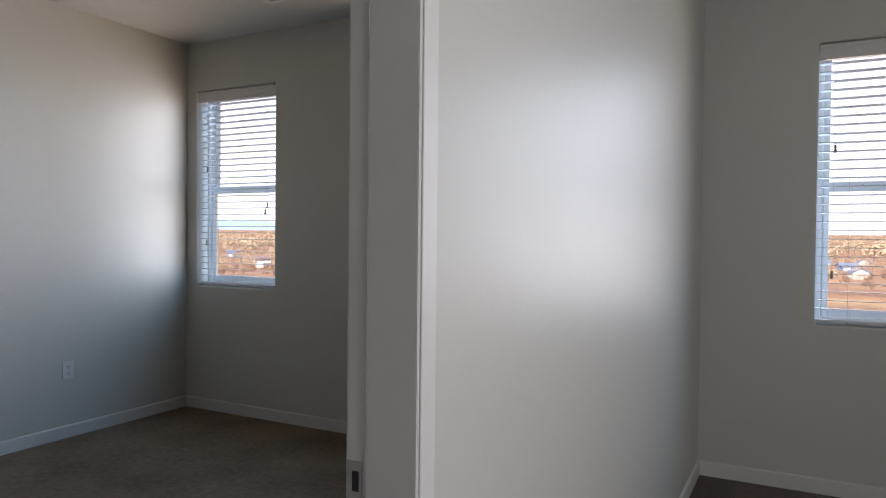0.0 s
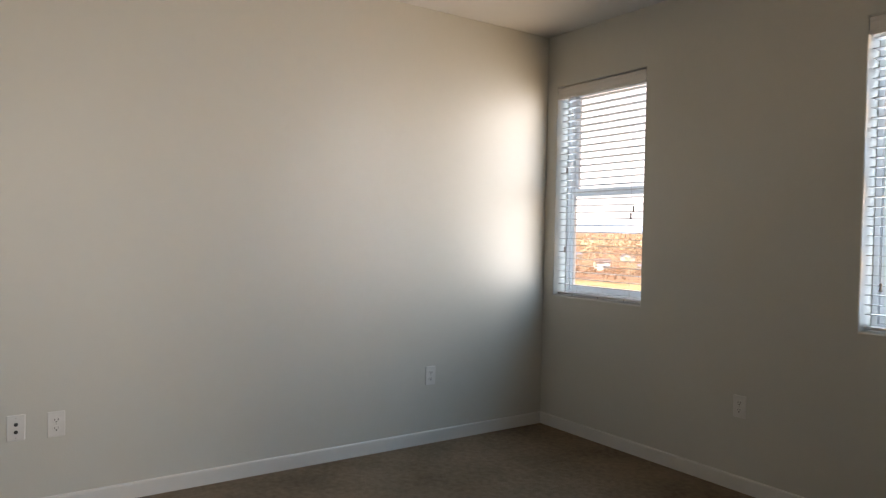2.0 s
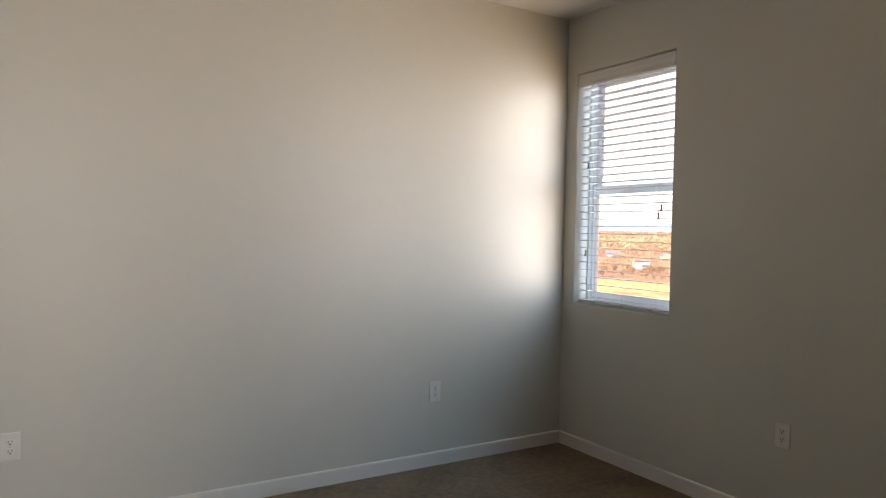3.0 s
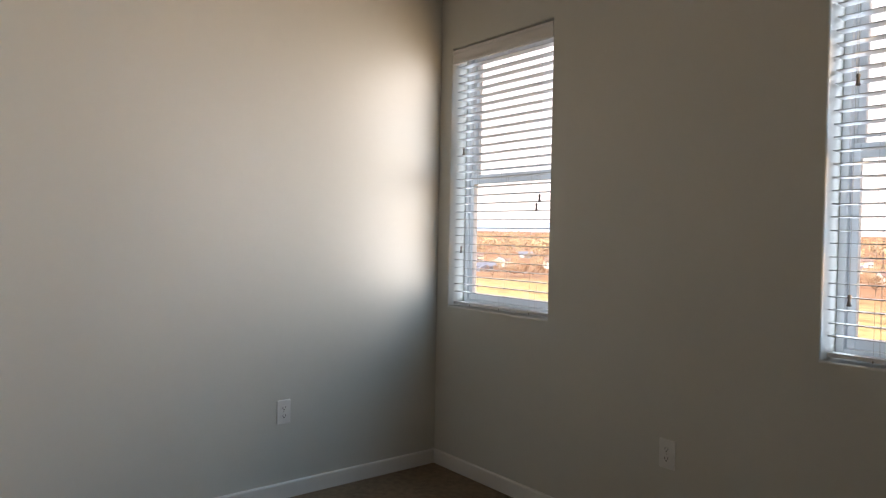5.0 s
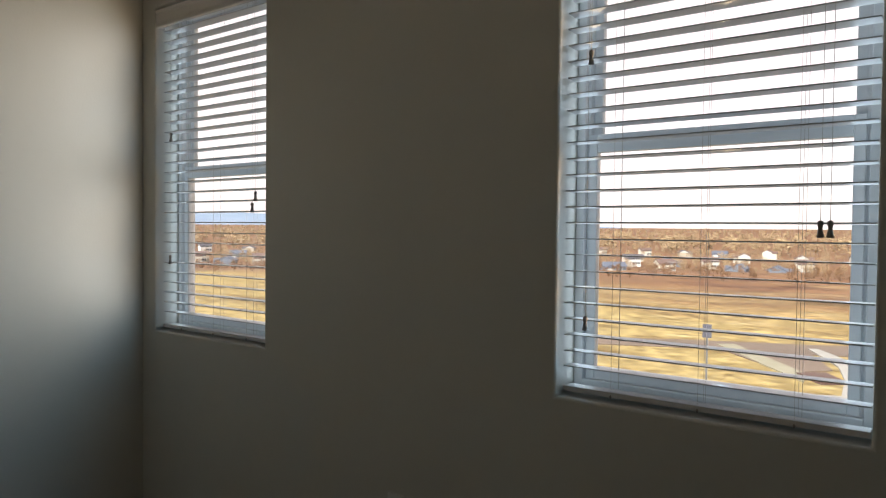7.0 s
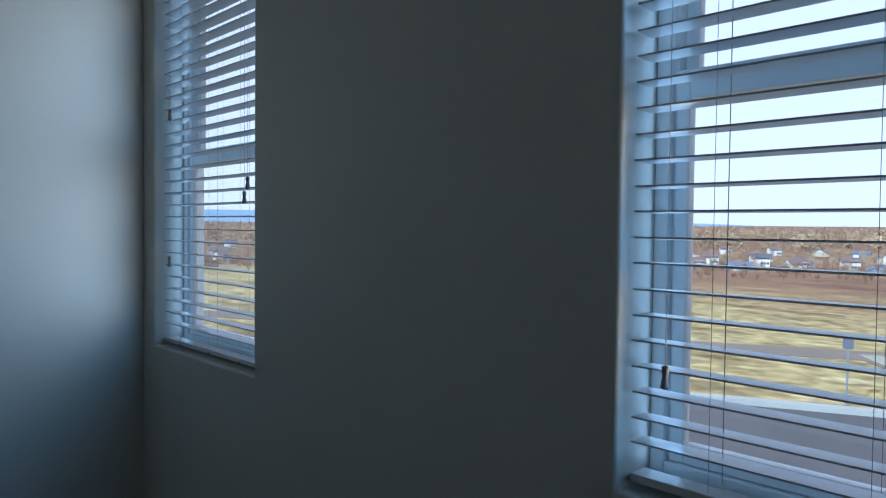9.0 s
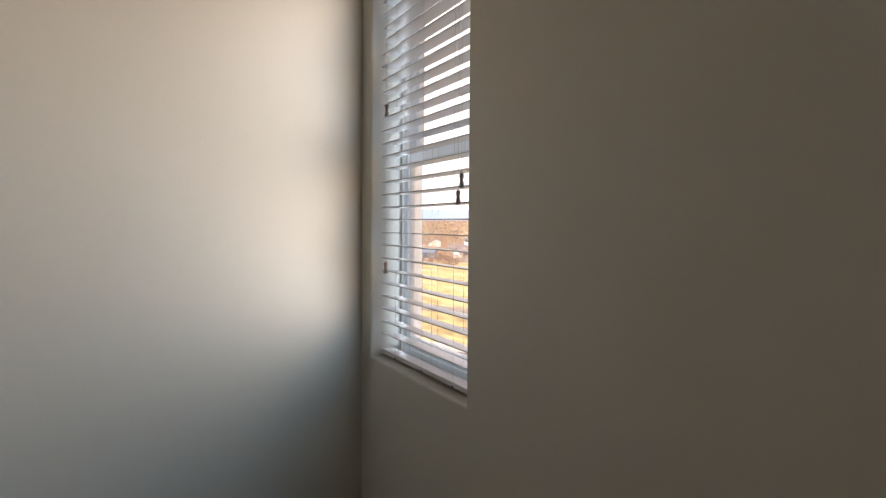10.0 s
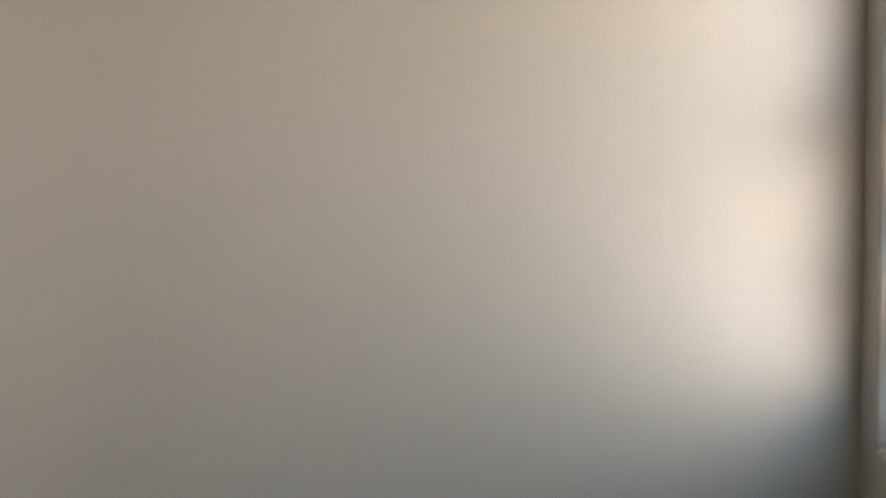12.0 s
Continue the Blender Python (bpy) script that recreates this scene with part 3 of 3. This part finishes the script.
def street_sign():
    s = tagged(new("street_sign"), "small grey rectangular sign on a thin post", "sign")
    s.matrix_world = pose(-2.42, 18.3, GROUND, 0, 0, 10)
    part("post", box(bmesh.new(), -0.025, 0.025, -0.02, 0.02, 0, 1.86), POST, s)
    part("panel", box(bmesh.new(), -0.12, 0.12, -0.034, -0.024, 1.46, 1.85, 0.002), SIGN, s)


street_sign()


def house_mats(i):
    walls = ((0.78, 0.76, 0.72), (0.50, 0.43, 0.33), (0.20, 0.22, 0.27), (0.68, 0.63, 0.54))[i]
    roofs = ((0.10, 0.09, 0.10), (0.11, 0.10, 0.12), (0.13, 0.14, 0.18), (0.17, 0.11, 0.09))[i]
    return mat("house_wall_paint", walls, None, 0.4, 0.85), mat("house_roof", roofs, None, 0.6, 0.9)


HOUSE_WHITE = mat("house_trim", (0.66, 0.64, 0.60), None, 1.0, 0.7)
HOUSE_PANE = mat("house_pane", (0.05, 0.06, 0.08), None, 1.0, 0.15)


def house(i, w, d, h, rise):
    wm, rm = house_mats(i)
    o = tagged(new("house"), ("white two-storey house with a dark gabled roof", "tan house with a dark gabled roof", "slate grey house with a grey gabled roof",
                              "cream house with a brown gabled roof")[i], "house", "far houses")
    part("wall", box(bmesh.new(), -w / 2, w / 2, -d / 2, d / 2, -2, h), wm, o)
    bm = bmesh.new()
    extrude_profile(bm, [(-d / 2 - 0.5, h - 0.1), (-d / 2 - 0.5, h + 0.15), (0, h + rise + 0.25), (d / 2 + 0.5, h + 0.15), (d / 2 + 0.5, h - 0.1), (0, h + rise)], -w / 2 - 0.4, w / 2 + 0.4)
    part("roof", bm, rm, o)
    bm = bmesh.new()
    for s in (-1, 1):
        x = s * w / 2
        vs = [bm.verts.new((x + dx, y, z)) for dx in (-0.08, 0.08) for y, z in ((-d / 2, h), (d / 2, h), (0, h + rise))]
        bm.faces.new(vs[:3])
        bm.faces.new(vs[3:][::-1])
        for p, q in ((0, 1), (1, 2), (2, 0)):
            bm.faces.new((vs[p], vs[q], vs[q + 3], vs[p + 3]))
    part("gable", bm, HOUSE_WHITE if i != 2 else wm, o)
    # a front wing with its gable to the viewer
    fw = w * 0.42
    bm = bmesh.new()
    box(bm, -w / 2 + 0.3, -w / 2 + 0.3 + fw, -d / 2 - 3, -d / 2, -2, h - 0.6)
    part("wing", bm, wm, o)
    bm = bmesh.new()
    x0, x1, xm = -w / 2, -w / 2 + 0.6 + fw, -w / 2 + 0.3 + fw / 2
    vs = [bm.verts.new((x, y, z)) for y in (-d / 2 - 3.3, -d / 2 + 2) for x, z in ((x0, h - 0.7), (x0, h - 0.45), (xm, h + rise * 0.55), (x1, h - 0.45), (x1, h - 0.7))]
    bm.faces.new(vs[:5])
    bm.faces.new(vs[5:][::-1])
    for k in range(5):
        j = (k + 1) % 5
        bm.faces.new((vs[k], vs[j], vs[j + 5], vs[k + 5]))
    part("wing_roof", bm, rm, o)
    for k, x in enumerate((w * 0.08, w * 0.24, w * 0.40)):
        for z in ((1.0, 3.6) if h > 4 else (1.0,)):
            win = part("window", box(bmesh.new(), x - 0.65, x + 0.65, -d / 2 - 0.06, -d / 2, z, z + 1.4), HOUSE_WHITE, o)
            part("pane", box(bmesh.new(), x - 0.5, x + 0.5, -d / 2 - 0.09, -d / 2 - 0.065, z + 0.12, z + 1.28), HOUSE_PANE, win)
    part("garage_door", box(bmesh.new(), -w / 2 + 0.9, -w / 2 + fw - 0.3, -d / 2 - 3.06, -d / 2 - 3.0, 0, 2.2), HOUSE_WHITE, o)
    return o


def suburb():
    rnd = random.Random(11)
    kinds = [house(0, 9, 7, 4.6, 1.9), house(1, 10, 7, 2.8, 1.8), house(2, 11, 7.5, 2.8, 1.9), house(3, 8.5, 7, 4.4, 1.8)]
    used = set()
    for row, (dist, step) in enumerate(((350, 3.1), (405, 3.2), (475, 3.3), (570, 3.2))):
        b = -74 + row * 1.7
        while b < 16:
            if rnd.random() < 0.80:
                k = rnd.choice((0, 1, 2, 3, 3, 2) if row else (1, 2, 2, 3))
                r = dist + rnd.uniform(-9, 9)
                x, y = r * math.sin(radians(b)), r * math.cos(radians(b))
                m = pose(x, y, height(x, y), 0, 0, -b + rnd.choice((0, 0, 90, -90, 20)) + rnd.uniform(-12, 12))
                if k in used:
                    copy_thing(kinds[k], m)
                else:
                    kinds[k].matrix_world = m
                    used.add(k)
            b += step * rnd.uniform(0.8, 1.35)


suburb()


def woods(name, spots, material, label, clumps, leaf):
    """Trees as tapered trunks with limbs and crowns of many small leaf clumps, in one mesh with two materials."""
    rnd = np.random.RandomState(3)
    vs, fs, mi = [], [], []

    def stem(a, b, r0, r1):
        a, b = np.array(a), np.array(b)
        k = len(vs)
        for c, r in ((a, r0), (b, r1)):
            for i in range(5):
                vs.append((c[0] + r * math.cos(i * 1.2566), c[1] + r * math.sin(i * 1.2566), c[2]))
        for i in range(5):
            j = (i + 1) % 5
            fs.append((k + i, k + j, k + 5 + j, k + 5 + i))
            mi.append(0)

    for x, y, z, h in spots:
        top = (x + rnd.uniform(-0.3, 0.3), y, z + h * 0.6)
        stem((x, y, z - 0.3), top, h * 0.018, h * 0.008)
        for _ in range(3):
            e = (top[0] + rnd.uniform(-0.25, 0.25) * h, top[1] + rnd.uniform(-0.25, 0.25) * h, z + h * rnd.uniform(0.65, 0.9))
            stem((x, y, z + h * rnd.uniform(0.3, 0.5)), e, h * 0.013, h * 0.004)
        wide, tall = h * rnd.uniform(0.26, 0.42), h * rnd.uniform(0.34, 0.44)
        for _ in range(clumps):
            u = rnd.normal(size=3)
            u *= rnd.uniform(0.45, 1.05) / np.linalg.norm(u)
            c = np.array((x + u[0] * wide, y + u[1] * wide, z + h * 0.6 + u[2] * tall))
            s = h * leaf * rnd.uniform(0.6, 1.5)
            p, q = rnd.normal(size=3), rnd.normal(size=3)
            p /= np.linalg.norm(p)
            q -= p * (p @ q)
            q /= np.linalg.norm(q)
            k = len(vs)
            r = np.cross(p, q)
            vs.extend([tuple(c + s * p), tuple(c + s * 0.8 * q), tuple(c - s * (0.7 * p + 0.5 * q)), tuple(c + s * 0.7 * r)])
            fs.extend([(k, k + 1, k + 2), (k, k + 1, k + 3), (k + 1, k + 2, k + 3), (k, k + 2, k + 3)])
            mi.extend((1, 1, 1, 1))
    me = bpy.data.meshes.new(name)
    me.from_pydata(vs, [], fs)
    me.materials.append(BARK)
    me.materials.append(material)
    me.polygons.foreach_set("material_index", mi)
    return tagged(new(name, me), label, "trees", kind="stuff")


def scatter(count, r0, r1, b0, b1, h0, h1, seed):
    rnd = random.Random(seed)
    out = []
    for _ in range(count):
        r = math.exp(rnd.uniform(math.log(r0), math.log(r1)))
        b = radians(rnd.uniform(b0, b1))
        x, y = r * math.sin(b), r * math.cos(b)
        out.append((x, y, height(x, y), rnd.uniform(h0, h1)))
    return out


woods("far_trees", scatter(1300, 345, 720, -82, 22, 3.0, 6.8, 21), LEAF, "autumn trees between the far houses", 120, 0.045)
woods("distant_woods", scatter(2800, 640, 3200, -86, 26, 7, 15, 22), LEAF, "distant belt of brown autumn woods", 28, 0.12)
woods("field_shrubs", scatter(1100, 72, 335, -82, 22, 0.5, 1.7, 23), SCRUB, "low reddish brown shrubs in the field", 70, 0.07)


def far_ridge():
    rnd = np.random.RandomState(4)
    vs, fs = [], []
    n = 120
    for i in range(n + 1):
        b = -110 + 150 * i / n
        top = 92 * max(0.0, min(1.0, (-18 - b) / 34)) ** 0.6 + 8 + 10 * noise.noise(Vector((b * 0.12, 1, 0))) + 5 * noise.noise(Vector((b * 0.5, 7, 0)))
        for r, z in ((3600, -20), (4250, max(top, 2.0)), (4700, -20)):
            vs.append((r * math.sin(radians(b)), r * math.cos(radians(b)), z))
    for i in range(n):
        k = 3 * i
        fs.extend([(k, k + 3, k + 4, k + 1), (k + 1, k + 4, k + 5, k + 2)])
    me = bpy.data.meshes.new("far_ridge")
    me.from_pydata(vs, [], fs)
    me.materials.append(HILL)
    return tagged(new("backdrop", me), "mountain ridge on the horizon with blue haze in its colour", "mountains", kind="structure")


far_ridge()

# unseen house body around and below the rooms, there to cast its shade
structure("house_shell", box(bmesh.new(), -0.3, HEAST + 0.3, HSOUTH - 0.3, -0.02, GROUND - 0.1, -0.27), SIDING, "plain lower storey walls of the house", "house wall")
structure("house_roof", extrude_profile(bmesh.new(), [(HSOUTH - 0.7, H + 0.22), (0.75, H + 0.22), (0.75, H + 0.36), (-2.3, H + 1.7), (HSOUTH - 0.7, H + 0.36)], -0.7, HEAST + 0.7),
          SHINGLE, "dark shingled roof over the rooms", "roof")

# ---- hall planks ----
def planks():
    rnd = random.Random(8)
    x, wide = PX1 - 0.05, 0.127
    shared = {}
    while x < HEAST - 0.01:
        x1 = min(x + wide, HEAST)
        y = HSOUTH + rnd.uniform(-0.9, 0)
        while y < HNORTH:
            ln = rnd.choice((0.9, 1.2, 1.5))
            a, b = max(y, HSOUTH), min(y + ln, HNORTH)
            if b - a > 0.02:
                key = (round(x1 - x, 3), round(b - a, 3))
                if key not in shared:
                    shared[key] = mesh_of("plank", box(bmesh.new(), 0.0008, key[0] - 0.0008, 0.0008, key[1] - 0.0008, -0.015, 0.0), WOOD)
                p = new("plank", shared[key])
                p.parent = hall_floor
                p.location = (x, a, 0)
            y += ln
        x = x1


planks()
